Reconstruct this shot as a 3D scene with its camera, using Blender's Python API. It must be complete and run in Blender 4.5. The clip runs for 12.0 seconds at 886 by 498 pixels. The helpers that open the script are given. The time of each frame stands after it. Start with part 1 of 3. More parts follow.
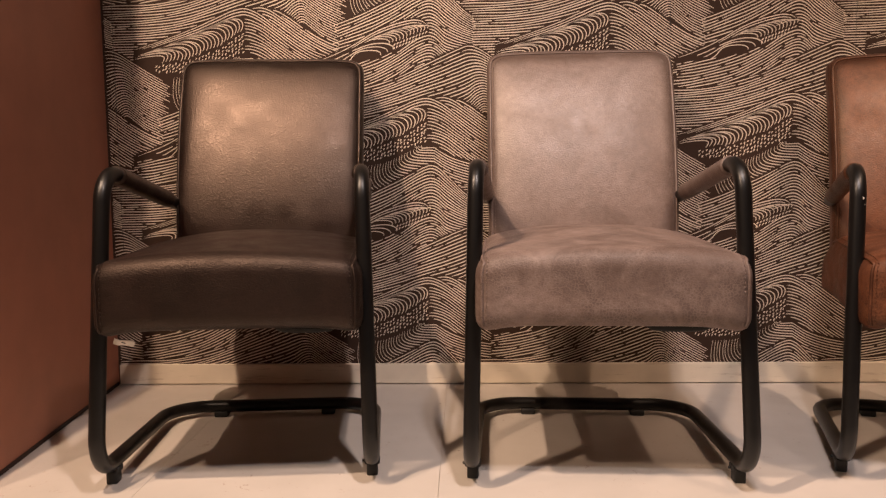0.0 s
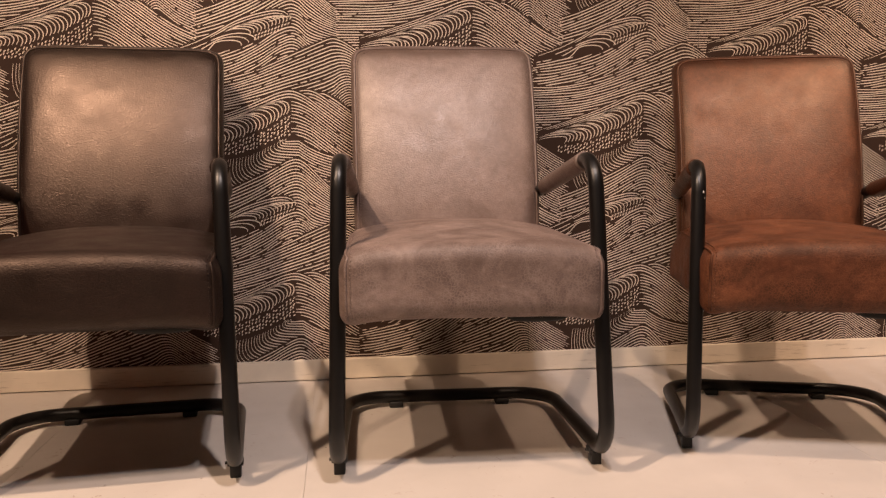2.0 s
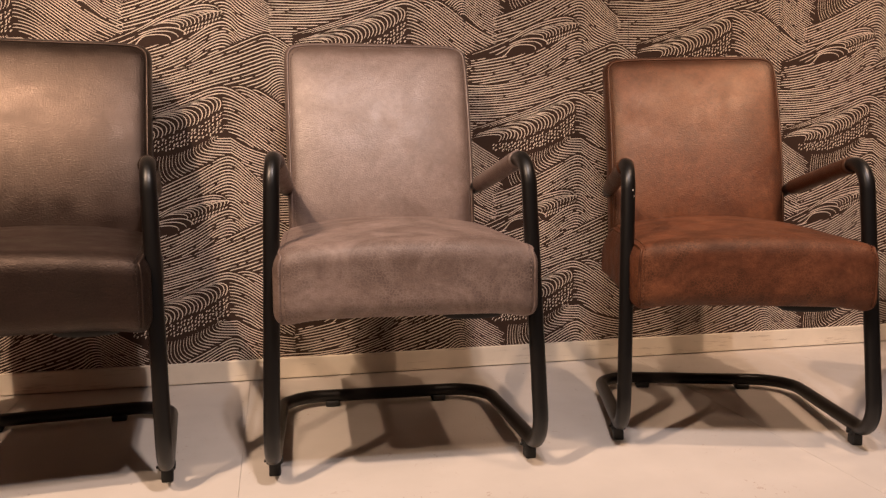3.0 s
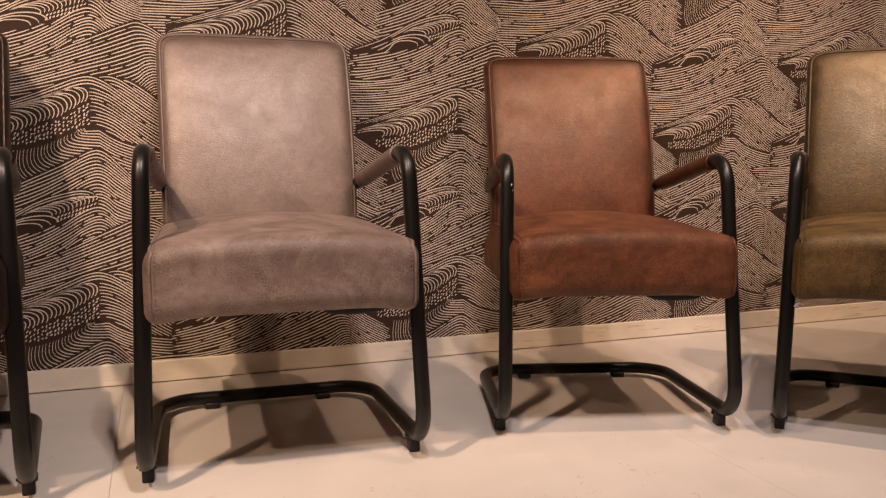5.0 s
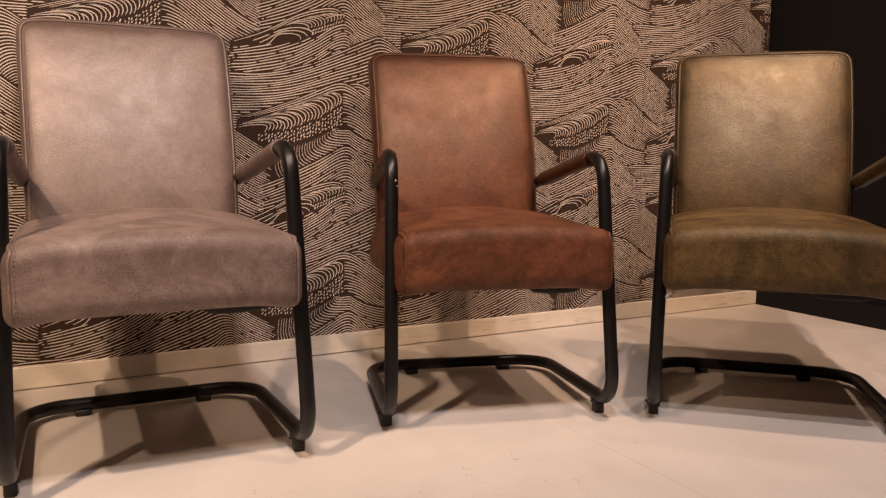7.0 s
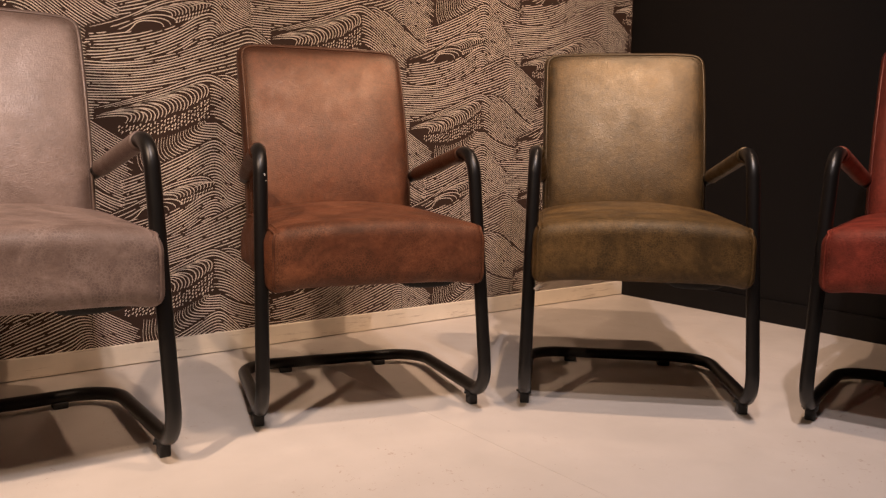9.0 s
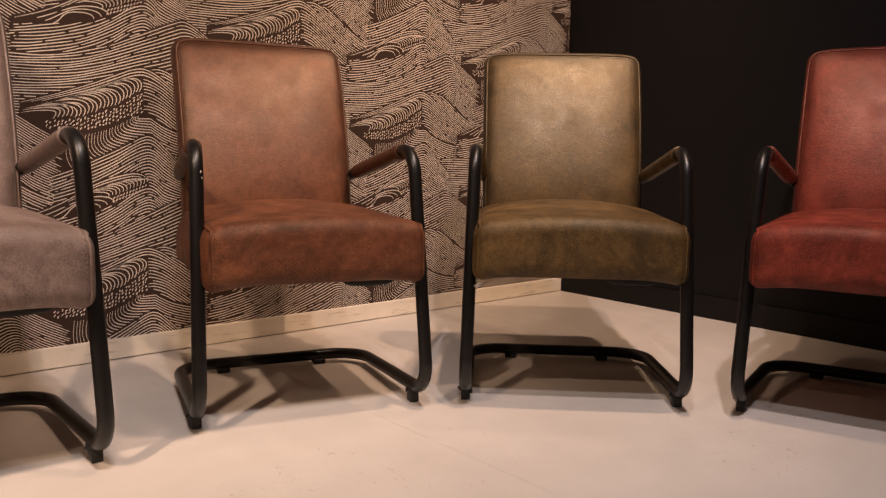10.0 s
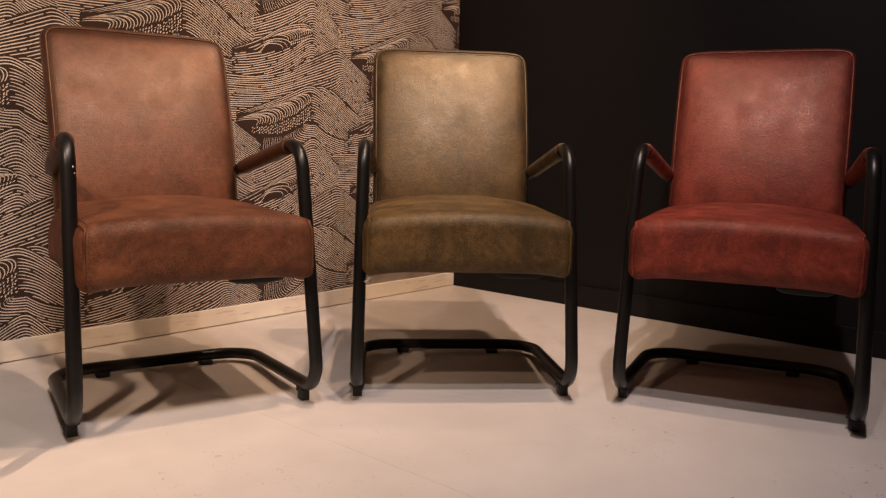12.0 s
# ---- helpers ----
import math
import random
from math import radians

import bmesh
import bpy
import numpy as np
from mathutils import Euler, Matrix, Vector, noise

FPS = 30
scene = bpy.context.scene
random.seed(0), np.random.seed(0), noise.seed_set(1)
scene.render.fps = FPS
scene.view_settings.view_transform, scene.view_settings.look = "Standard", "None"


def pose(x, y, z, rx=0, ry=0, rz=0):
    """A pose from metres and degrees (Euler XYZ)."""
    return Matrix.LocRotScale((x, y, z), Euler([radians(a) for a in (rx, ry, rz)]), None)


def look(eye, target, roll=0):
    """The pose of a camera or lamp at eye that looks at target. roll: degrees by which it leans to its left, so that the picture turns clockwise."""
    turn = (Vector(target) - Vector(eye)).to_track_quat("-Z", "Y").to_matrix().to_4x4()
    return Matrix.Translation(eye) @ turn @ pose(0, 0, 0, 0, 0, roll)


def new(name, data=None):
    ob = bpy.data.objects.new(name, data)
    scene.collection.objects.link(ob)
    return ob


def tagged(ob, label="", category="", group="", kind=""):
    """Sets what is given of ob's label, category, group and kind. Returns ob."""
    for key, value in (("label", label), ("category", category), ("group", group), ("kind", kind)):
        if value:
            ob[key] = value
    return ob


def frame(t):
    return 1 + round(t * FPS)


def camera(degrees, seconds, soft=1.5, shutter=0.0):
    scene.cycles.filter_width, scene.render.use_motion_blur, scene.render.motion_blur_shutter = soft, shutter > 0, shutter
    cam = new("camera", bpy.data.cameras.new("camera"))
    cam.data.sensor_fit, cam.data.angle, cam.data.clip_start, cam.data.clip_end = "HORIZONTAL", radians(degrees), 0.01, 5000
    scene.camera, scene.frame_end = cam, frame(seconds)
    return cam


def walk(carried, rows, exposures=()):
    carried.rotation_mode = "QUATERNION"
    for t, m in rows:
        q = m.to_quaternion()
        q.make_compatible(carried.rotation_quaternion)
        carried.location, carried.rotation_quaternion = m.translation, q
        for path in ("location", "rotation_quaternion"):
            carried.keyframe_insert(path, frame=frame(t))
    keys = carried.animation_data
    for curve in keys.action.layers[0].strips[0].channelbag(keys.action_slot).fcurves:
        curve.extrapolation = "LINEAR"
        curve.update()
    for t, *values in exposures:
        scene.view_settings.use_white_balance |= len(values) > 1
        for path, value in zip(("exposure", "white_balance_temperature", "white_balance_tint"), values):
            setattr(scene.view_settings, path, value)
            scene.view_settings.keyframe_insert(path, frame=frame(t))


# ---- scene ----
cam = camera(59.1, 12.0, 1.35)
PATH = [
    (0, (0.307, 0.059, 0.641), (0.251, 2.049, 0.446), -0.6),
    (0.5, (0.312, 0.059, 0.641), (0.329, 2.049, 0.441), -0.5),
    (1, (0.316, 0.058, 0.643), (0.416, 2.044, 0.437), -0.5),
    (1.5, (0.323, 0.058, 0.645), (0.498, 2.039, 0.433), -0.4),
    (2, (0.329, 0.058, 0.643), (0.592, 2.029, 0.429), -0.4),
    (2.5, (0.332, 0.056, 0.643), (0.673, 2.014, 0.426), -0.3),
    (3, (0.335, 0.053, 0.647), (0.753, 1.996, 0.423), -0.3),
    (5, (0.356, 0.05, 0.637), (1.04, 1.915, 0.41), -0.0),
    (5.5, (0.357, 0.05, 0.638), (1.107, 1.89, 0.407), 0.1),
    (6, (0.36, 0.051, 0.635), (1.173, 1.864, 0.404), 0.2),
    (6.5, (0.365, 0.047, 0.636), (1.236, 1.832, 0.402), 0.3),
    (7, (0.369, 0.047, 0.634), (1.308, 1.798, 0.4), 0.4),
    (9, (0.386, 0.04, 0.631), (1.581, 1.626, 0.39), 0.8),
    (9.5, (0.388, 0.04, 0.632), (1.641, 1.579, 0.388), 0.9),
    (10, (0.389, 0.04, 0.632), (1.699, 1.531, 0.387), 1.1),
    (10.5, (0.391, 0.037, 0.631), (1.746, 1.488, 0.385), 1.2),
    (11, (0.395, 0.034, 0.631), (1.794, 1.441, 0.384), 1.2),
    (11.5, (0.397, 0.029, 0.631), (1.845, 1.386, 0.384), 1.3),
    (12, (0.399, 0.027, 0.632), (1.895, 1.33, 0.382), 1.4),
]
walk(cam, [(t, look(eye, target, roll)) for t, eye, target, roll in PATH])


# ---- world, lamps, exposure ----
scene.view_settings.exposure = 0.07
world = bpy.data.worlds.new("world")
scene.world = world
world.use_nodes = True
world.node_tree.nodes["Background"].inputs[0].default_value = (1.0, 0.6, 0.37, 1)
world.node_tree.nodes["Background"].inputs[1].default_value = 0.018


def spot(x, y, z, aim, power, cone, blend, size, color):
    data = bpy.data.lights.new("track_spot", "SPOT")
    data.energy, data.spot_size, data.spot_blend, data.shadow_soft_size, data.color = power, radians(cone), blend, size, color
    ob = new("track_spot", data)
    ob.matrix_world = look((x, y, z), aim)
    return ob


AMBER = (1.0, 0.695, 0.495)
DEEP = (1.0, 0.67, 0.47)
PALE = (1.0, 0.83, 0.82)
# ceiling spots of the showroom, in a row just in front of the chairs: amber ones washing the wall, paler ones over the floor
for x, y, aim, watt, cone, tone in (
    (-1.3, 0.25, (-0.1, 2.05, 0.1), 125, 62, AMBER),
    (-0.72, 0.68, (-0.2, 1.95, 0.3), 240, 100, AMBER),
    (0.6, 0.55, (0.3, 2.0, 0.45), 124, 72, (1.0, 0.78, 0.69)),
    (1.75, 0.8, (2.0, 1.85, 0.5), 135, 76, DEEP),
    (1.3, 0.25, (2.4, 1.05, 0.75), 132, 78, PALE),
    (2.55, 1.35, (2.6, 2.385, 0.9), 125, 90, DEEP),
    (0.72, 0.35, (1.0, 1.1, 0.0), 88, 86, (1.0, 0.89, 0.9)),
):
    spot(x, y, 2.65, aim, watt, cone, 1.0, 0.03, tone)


# ---- materials ----
def material(name):
    m = bpy.data.materials.new(name)
    m.use_nodes = True
    nt = m.node_tree
    return m, nt, nt.nodes["Principled BSDF"]


def node(nt, kind, **inputs):
    n = nt.nodes.new(kind)
    for k, v in inputs.items():
        n.inputs[k.replace("_", " ")].default_value = v
    return n


def ramp(nt, fac, stops):
    r = nt.nodes.new("ShaderNodeValToRGB")
    els = r.color_ramp.elements
    while len(els) < len(stops):
        els.new(0.5)
    for e, (p, c) in zip(els, stops):
        e.position, e.color = p, (*c, 1) if len(c) == 3 else c
    nt.links.new(fac, r.inputs[0])
    return r.outputs[0]


def coords(nt, scale=(1, 1, 1)):
    c = nt.nodes.new("ShaderNodeTexCoord")
    mp = nt.nodes.new("ShaderNodeMapping")
    mp.inputs["Scale"].default_value = scale
    nt.links.new(c.outputs["Object"], mp.inputs[0])
    return mp.outputs[0]


def noise_tex(nt, vec, scale, detail=3.0, rough=0.55, distortion=0.0):
    n = node(nt, "ShaderNodeTexNoise", Scale=scale, Detail=detail, Roughness=rough, Distortion=distortion)
    nt.links.new(vec, n.inputs["Vector"])
    return n.outputs["Fac"]


def bump(nt, heights, bsdf):
    last = None
    for h, strength, dist in heights:
        b = node(nt, "ShaderNodeBump", Strength=strength, Distance=dist)
        nt.links.new(h, b.inputs["Height"])
        if last:
            nt.links.new(last, b.inputs["Normal"])
        last = b.outputs["Normal"]
    nt.links.new(last, bsdf.inputs["Normal"])


def mixed(nt, fac, a, b, mode="MIX"):
    m = nt.nodes.new("ShaderNodeMix")
    m.data_type, m.blend_type = "RGBA", mode
    for sock, val in ((m.inputs[0], fac), (m.inputs[6], a), (m.inputs[7], b)):
        if isinstance(val, (int, float)):
            sock.default_value = val
        elif isinstance(val, tuple):
            sock.default_value = (*val, 1)
        else:
            nt.links.new(val, sock)
    return m.outputs[2]


def leather(name, dark, mid, light, rough, gloss, tint=(1.0, 0.93, 0.86), stain_shade=0.3, dye_shade=0.75):
    """Aniline leather: cloudy dye, fine pebble grain, soft creases, and blotchy stains that also darken the seats for
    shade.
    """
    m, nt, b = material(name)
    info = nt.nodes.new("ShaderNodeObjectInfo")
    shift = nt.nodes.new("ShaderNodeVectorMath")
    shift.operation = "ADD"
    nt.links.new(coords(nt), shift.inputs[0])
    nt.links.new(info.outputs["Random"], shift.inputs[1])
    v = shift.outputs[0]
    big = noise_tex(nt, v, 7.0, 5.0, 0.62, 0.5)
    fine = noise_tex(nt, v, 75.0, 4.0, 0.65)
    soft = tuple(0.6 * d + 0.4 * m_ for d, m_ in zip(dark, mid)), tuple(0.45 * m_ + 0.55 * p for m_, p in zip(mid, light))
    col = ramp(nt, big, [(0.22, soft[0]), (0.45, mid), (0.67, soft[1])])
    col = mixed(nt, 0.3, col, ramp(nt, fine, [(0.35, dark), (0.68, light)]))
    # the dye gathers along the seams; this rim also paints shade on the edges
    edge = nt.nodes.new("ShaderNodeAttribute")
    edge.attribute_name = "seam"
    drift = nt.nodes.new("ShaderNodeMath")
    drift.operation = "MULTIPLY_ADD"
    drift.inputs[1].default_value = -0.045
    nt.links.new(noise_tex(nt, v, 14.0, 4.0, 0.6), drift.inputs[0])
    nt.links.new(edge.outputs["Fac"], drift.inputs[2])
    rim = ramp(nt, drift.outputs[0], [(-0.004, (dye_shade,) * 3), (0.022, (0, 0, 0))])
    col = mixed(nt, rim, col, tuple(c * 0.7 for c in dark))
    # blotches; set stronger on the seats, where their dark also paints in shade
    blot = ramp(nt, noise_tex(nt, v, 8.5, 6.0, 0.68, 1.2), [(0.4, (stain_shade,) * 3), (0.63, (0, 0, 0))])
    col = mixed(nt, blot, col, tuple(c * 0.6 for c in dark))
    # fine pale crackle of the pull-up finish
    bent = nt.nodes.new("ShaderNodeVectorMath")
    bent.operation = "MULTIPLY_ADD"
    wob = node(nt, "ShaderNodeTexNoise", Scale=40.0, Detail=2.0)
    nt.links.new(v, wob.inputs["Vector"])
    nt.links.new(wob.outputs["Color"], bent.inputs[0])
    bent.inputs[1].default_value = (0.012, 0.012, 0.012)
    nt.links.new(v, bent.inputs[2])
    web = node(nt, "ShaderNodeTexVoronoi", Scale=170.0)
    web.feature = "DISTANCE_TO_EDGE"
    nt.links.new(bent.outputs[0], web.inputs["Vector"])
    vein = ramp(nt, web.outputs["Distance"], [(0.0, (0.3, 0.3, 0.3)), (0.16, (0, 0, 0))])
    where = ramp(nt, noise_tex(nt, v, 12.0, 3.0), [(0.4, (0, 0, 0)), (0.62, (1, 1, 1))])
    vein = mixed(nt, 1.0, vein, where, "MULTIPLY")
    col = mixed(nt, vein, col, tuple(min(1.0, c * 1.25) for c in light))
    nt.links.new(col, b.inputs["Base Color"])
    stretch = nt.nodes.new("ShaderNodeMapping")
    stretch.inputs["Scale"].default_value = (0.75, 1, 1.25)
    nt.links.new(v, stretch.inputs[0])
    vor = node(nt, "ShaderNodeTexVoronoi", Scale=350.0)
    vor.feature = "SMOOTH_F1"
    nt.links.new(stretch.outputs[0], vor.inputs["Vector"])
    crease = ramp(nt, web.outputs["Distance"], [(0.0, (0, 0, 0)), (0.12, (1, 1, 1))])
    bump(nt, [(crease, 0.08 + 0.1 * (stain_shade > 0.3), 0.001), (vor.outputs["Distance"], 0.31, 0.0018), (noise_tex(nt, stretch.outputs[0], 230.0, 3.0, 0.6, 0.8), 0.08, 0.0018), (noise_tex(nt, v, 9.0, 3.0), 0.12, 0.01)], b)
    r = ramp(nt, noise_tex(nt, v, 17.0, 4.0, 0.6), [(0.3, (rough - 0.08,) * 3), (0.7, (rough + 0.1,) * 3)])
    nt.links.new(r, b.inputs["Roughness"])
    b.inputs["Specular IOR Level"].default_value = gloss
    b.inputs["Specular Tint"].default_value = (*tint, 1)
    return m


HIDES = {
    "dark": ("espresso leather", (0.0034, 0.0018, 0.0016), (0.0085, 0.0043, 0.0036), (0.026, 0.0133, 0.0105), 0.41, 0.88, (1.0, 0.76, 0.62)),
    "taupe": ("taupe leather", (0.12, 0.074, 0.056), (0.215, 0.152, 0.128), (0.295, 0.227, 0.203), 0.47, 1.0, (1.0, 0.94, 0.91)),
    "cognac": ("cognac leather", (0.04, 0.0115, 0.005), (0.122, 0.0365, 0.0165), (0.215, 0.08, 0.036), 0.47, 0.7, (1.0, 0.8, 0.62)),
    "olive": ("olive leather", (0.018, 0.0105, 0.0036), (0.088, 0.048, 0.0145), (0.185, 0.106, 0.035), 0.45, 0.7, (1.0, 0.88, 0.66)),
    "red": ("red leather", (0.065, 0.009, 0.007), (0.22, 0.032, 0.0185), (0.36, 0.066, 0.04), 0.45, 0.8, (1.0, 0.62, 0.47)),
}
LEATHER = {k: leather(*h) for k, h in HIDES.items()}
# seats: the same hides, stained in blotches that also darken them as shade
SEAT_LEATHER = {k: leather(h[0] + ", worn and shaded seat", *h[1:4], h[4] + 0.1, h[5] * 0.56, h[6], 0.68, 0.2) for k, h in HIDES.items()}


def plain(name, color, rough, metal=0.0, grain=60.0, depth=0.0004, vary=0.15):
    m, nt, b = material(name)
    v = coords(nt)
    n = noise_tex(nt, v, grain, 4.0)
    lo, hi = tuple(c * (1 - vary) for c in color), tuple(min(1, c * (1 + vary)) for c in color)
    nt.links.new(ramp(nt, n, [(0.3, lo), (0.7, hi)]), b.inputs["Base Color"])
    b.inputs["Roughness"].default_value = rough
    b.inputs["Metallic"].default_value = metal
    bump(nt, [(n, 0.3, depth)], b)
    return m


M_TUBE = plain("black powder coat", (0.005, 0.0042, 0.0038), 0.36, 0.0, 900.0, 0.0003)
M_TUBE.node_tree.nodes["Principled BSDF"].inputs["Specular IOR Level"].default_value = 0.4
M_RUBBER = plain("black rubber", (0.01, 0.01, 0.01), 0.6)
M_LINING = plain("black lining cloth", (0.012, 0.011, 0.01), 0.9, 0.0, 500.0)
M_TAG = plain("white care tag", (0.6, 0.55, 0.49), 0.7)
M_DARKWALL = plain("black wall paint", (0.0042, 0.0032, 0.0029), 0.7, 0.0, 220.0, 0.0006)
M_DARKTRIM = plain("black satin trim", (0.0045, 0.0036, 0.0033), 0.6)
for dark_paint in (M_DARKWALL, M_DARKTRIM):
    dark_paint.node_tree.nodes["Principled BSDF"].inputs["Specular IOR Level"].default_value = 0.25
M_PLINTH = plain("dark brown edge strip", (0.03, 0.012, 0.008), 0.6)
M_PANEL = plain("terracotta paint", (0.35, 0.135, 0.082), 0.55, 0.0, 9.0, 0.0006, 0.08)
M_CEILING = plain("dark ceiling paint", (0.12, 0.1, 0.09), 0.8)
M_SKIRT = plain("cream skirting paint", (0.82, 0.73, 0.60), 0.42, 0.0, 12.0, 0.0006, 0.06)


def scuffed(m, tone):
    """Adds long grey-brown rubs along a painted board."""
    nt = m.node_tree
    b = nt.nodes["Principled BSDF"]
    old = b.inputs["Base Color"].links[0].from_socket
    rub = ramp(nt, noise_tex(nt, coords(nt, (3.0, 40.0, 40.0)), 3.0, 5.0, 0.65), [(0.58, (0, 0, 0)), (0.7, (0.7, 0.7, 0.7))])
    nt.links.new(mixed(nt, rub, old, tone), b.inputs["Base Color"])


scuffed(M_SKIRT, (0.42, 0.33, 0.24))
M_PAPER = plain("brown wallpaper ground", (0.042, 0.0235, 0.0165), 0.7, 0.0, 300.0, 0.0003, 0.1)
M_PAPER.node_tree.nodes["Principled BSDF"].inputs["Specular IOR Level"].default_value = 0.2
M_INK = plain("cream wallpaper print", (0.72, 0.62, 0.52), 0.55, 0.0, 40.0, 0.0002, 0.08)


def floor_paint():
    m, nt, b = material("off-white floor paint")
    v = nt.nodes.new("ShaderNodeNewGeometry").outputs["Position"]
    wide = noise_tex(nt, v, 3.0, 5.0, 0.6)
    col = ramp(nt, wide, [(0.3, (0.575, 0.525, 0.47)), (0.7, (0.655, 0.597, 0.54))])
    scuff = ramp(nt, noise_tex(nt, v, 60.0, 2.0, 0.5, 1.5), [(0.66, (0, 0, 0)), (0.72, (1, 1, 1))])
    zone = ramp(nt, noise_tex(nt, v, 4.3, 2.0), [(0.5, (0, 0, 0)), (0.62, (0.75, 0.75, 0.75))])
    both = mixed(nt, 1.0, scuff, zone, "MULTIPLY")
    col = mixed(nt, both, col, (0.40, 0.29, 0.23))
    vor = node(nt, "ShaderNodeTexVoronoi", Scale=9.0, Randomness=1.0)
    nt.links.new(v, vor.inputs["Vector"])
    speck = ramp(nt, vor.outputs["Distance"], [(0.018, (0.8, 0.8, 0.8)), (0.03, (0, 0, 0))])
    col = mixed(nt, speck, col, (0.16, 0.1, 0.075))
    nt.links.new(col, b.inputs["Base Color"])
    r = ramp(nt, noise_tex(nt, v, 11.0, 4.0), [(0.3, (0.3,) * 3), (0.7, (0.5,) * 3)])
    nt.links.new(r, b.inputs["Roughness"])
    bump(nt, [(noise_tex(nt, v, 70.0, 3.0), 0.12, 0.001), (wide, 0.2, 0.004)], b)
    return m


M_FLOOR = floor_paint()


# ---- mesh helpers ----
def link(name, bm, mat, parent=None, label="", smooth=True):
    me = bpy.data.meshes.new(name)
    bm.to_mesh(me)
    bm.free()
    if smooth:
        me.polygons.foreach_set("use_smooth", [True] * len(me.polygons))
    me.materials.append(mat)
    ob = new(name, me)
    if parent:
        ob.parent = parent
    if label:
        tagged(ob, label)
    return ob


def part(name, bm, mat, parent, label="", smooth=True):
    return link(name, bm, mat, parent, label, smooth)


def box(x0, x1, y0, y1, z0, z1, bevel=0.0):
    bm = bmesh.new()
    bmesh.ops.create_cube(bm, size=1)
    for v in bm.verts:
        v.co = ((x0 + x1) / 2 + v.co.x * (x1 - x0), (y0 + y1) / 2 + v.co.y * (y1 - y0), (z0 + z1) / 2 + v.co.z * (z1 - z0))
    if bevel:
        bmesh.ops.bevel(bm, geom=bm.edges[:], offset=bevel, segments=2, affect="EDGES", profile=0.5)
    return bm


def fillet(points, radii, steps=8):
    """A polyline with rounded corners."""
    pts = [Vector(p) for p in points]
    out = [pts[0]]
    for i in range(1, len(pts) - 1):
        p, a, b = pts[i], (pts[i - 1] - pts[i]), (pts[i + 1] - pts[i])
        ang = a.angle(b)
        d = min(radii[i - 1] / math.tan(ang / 2), a.length * 0.49, b.length * 0.49)
        r = d * math.tan(ang / 2)
        a.normalize(), b.normalize()
        mid = (a + b).normalized()
        c = p + mid * (r / math.sin(ang / 2))
        s, e = p + a * d - c, p + b * d - c
        for k in range(steps + 1):
            out.append(c + s.normalized().slerp(e.normalized(), k / steps) * r)
    out.append(pts[-1])
    return out


def tube(path, r, seg=14, closed=False, bm=None):
    bm = bm or bmesh.new()
    n = len(path)
    up, rings = None, []
    for i in range(n):
        a = path[i - 1] if (i or closed) else path[0]
        b = path[(i + 1) % n] if (i < n - 1 or closed) else path[-1]
        t = (b - a).normalized()
        up = t.orthogonal().normalized() if up is None else (up - t * up.dot(t)).normalized()
        side = t.cross(up)
        rings.append([bm.verts.new(path[i] + (up * math.cos(q) + side * math.sin(q)) * r) for q in (2 * math.pi * k / seg for k in range(seg))])
    for i in range(n if closed else n - 1):
        A, B = rings[i], rings[(i + 1) % n]
        for k in range(seg):
            bm.faces.new((A[k], A[(k + 1) % seg], B[(k + 1) % seg], B[k]))
    if not closed:
        bm.faces.new(rings[0]), bm.faces.new(rings[-1][::-1])
    bmesh.ops.recalc_face_normals(bm, faces=bm.faces[:])
    return bm


def soft_box(w, d, h, r, warp, cuts=22, rz=None):
    """A box with rounded edges, finely divided and bent by warp."""
    bm = bmesh.new()
    bmesh.ops.create_cube(bm, size=2)
    bmesh.ops.subdivide_edges(bm, edges=bm.edges[:], cuts=cuts, use_grid_fill=True)
    half = Vector((w / 2, d / 2, h / 2))
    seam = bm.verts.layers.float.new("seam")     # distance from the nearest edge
    for v in bm.verts:
        p = Vector(math.copysign(abs(c) ** 0.8, c) * hf for c, hf in zip(v.co, half))
        core = Vector(max(-hf + r, min(hf - r, c)) for c, hf in zip(p, half))
        off = p - core
        if off.length > 1e-6:
            p = core + off.normalized() * r
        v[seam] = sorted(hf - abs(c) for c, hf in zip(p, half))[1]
        v.co = warp(p)
    bmesh.ops.recalc_face_normals(bm, faces=bm.faces[:])
    return bm


# ---- setting ----
WALL_Y, CORNER_X = 2.385, 3.184
tagged(link("wall_north", box(-1.0, CORNER_X, WALL_Y, WALL_Y + 0.12, -0.02, 3.0), M_PAPER, smooth=False), "dark brown wallpaper printed with cream hand-drawn sea waves", "wall", kind="structure")
tagged(link("wall_east", box(CORNER_X, CORNER_X + 0.12, -5.0, WALL_Y + 0.12, -0.02, 3.0), M_DARKWALL, smooth=False), "matt black painted showroom wall", "wall", kind="structure")
# three dark walls out of view, added to enclose the room and its bounce light
tagged(link("wall_south", box(-4.0, CORNER_X + 0.12, -5.12, -5.0, -0.02, 3.0), M_DARKWALL, smooth=False), "unseen plain dark wall added behind", "wall", kind="structure")
tagged(link("wall_west", box(-4.12, -4.0, -5.12, 2.5, -0.02, 3.0), M_DARKWALL, smooth=False), "unseen plain dark wall added to close the room", "wall", kind="structure")
tagged(link("wall_northwest", box(-4.0, -1.0, WALL_Y, WALL_Y + 0.12, -0.02, 3.0), M_DARKWALL, smooth=False), "unseen plain dark wall added to close the room", "wall", kind="structure")
tagged(link("floor", box(-4.12, CORNER_X + 0.12, -5.12, 2.5, -0.05, -0.0005), M_FLOOR, smooth=False), "off-white painted board floor with scuffs and joints", "floor", kind="structure")
JOINTS = [-4.0, -2.78, -1.58, -0.97, -0.36, 0.25, 1.47, 2.69, CORNER_X]
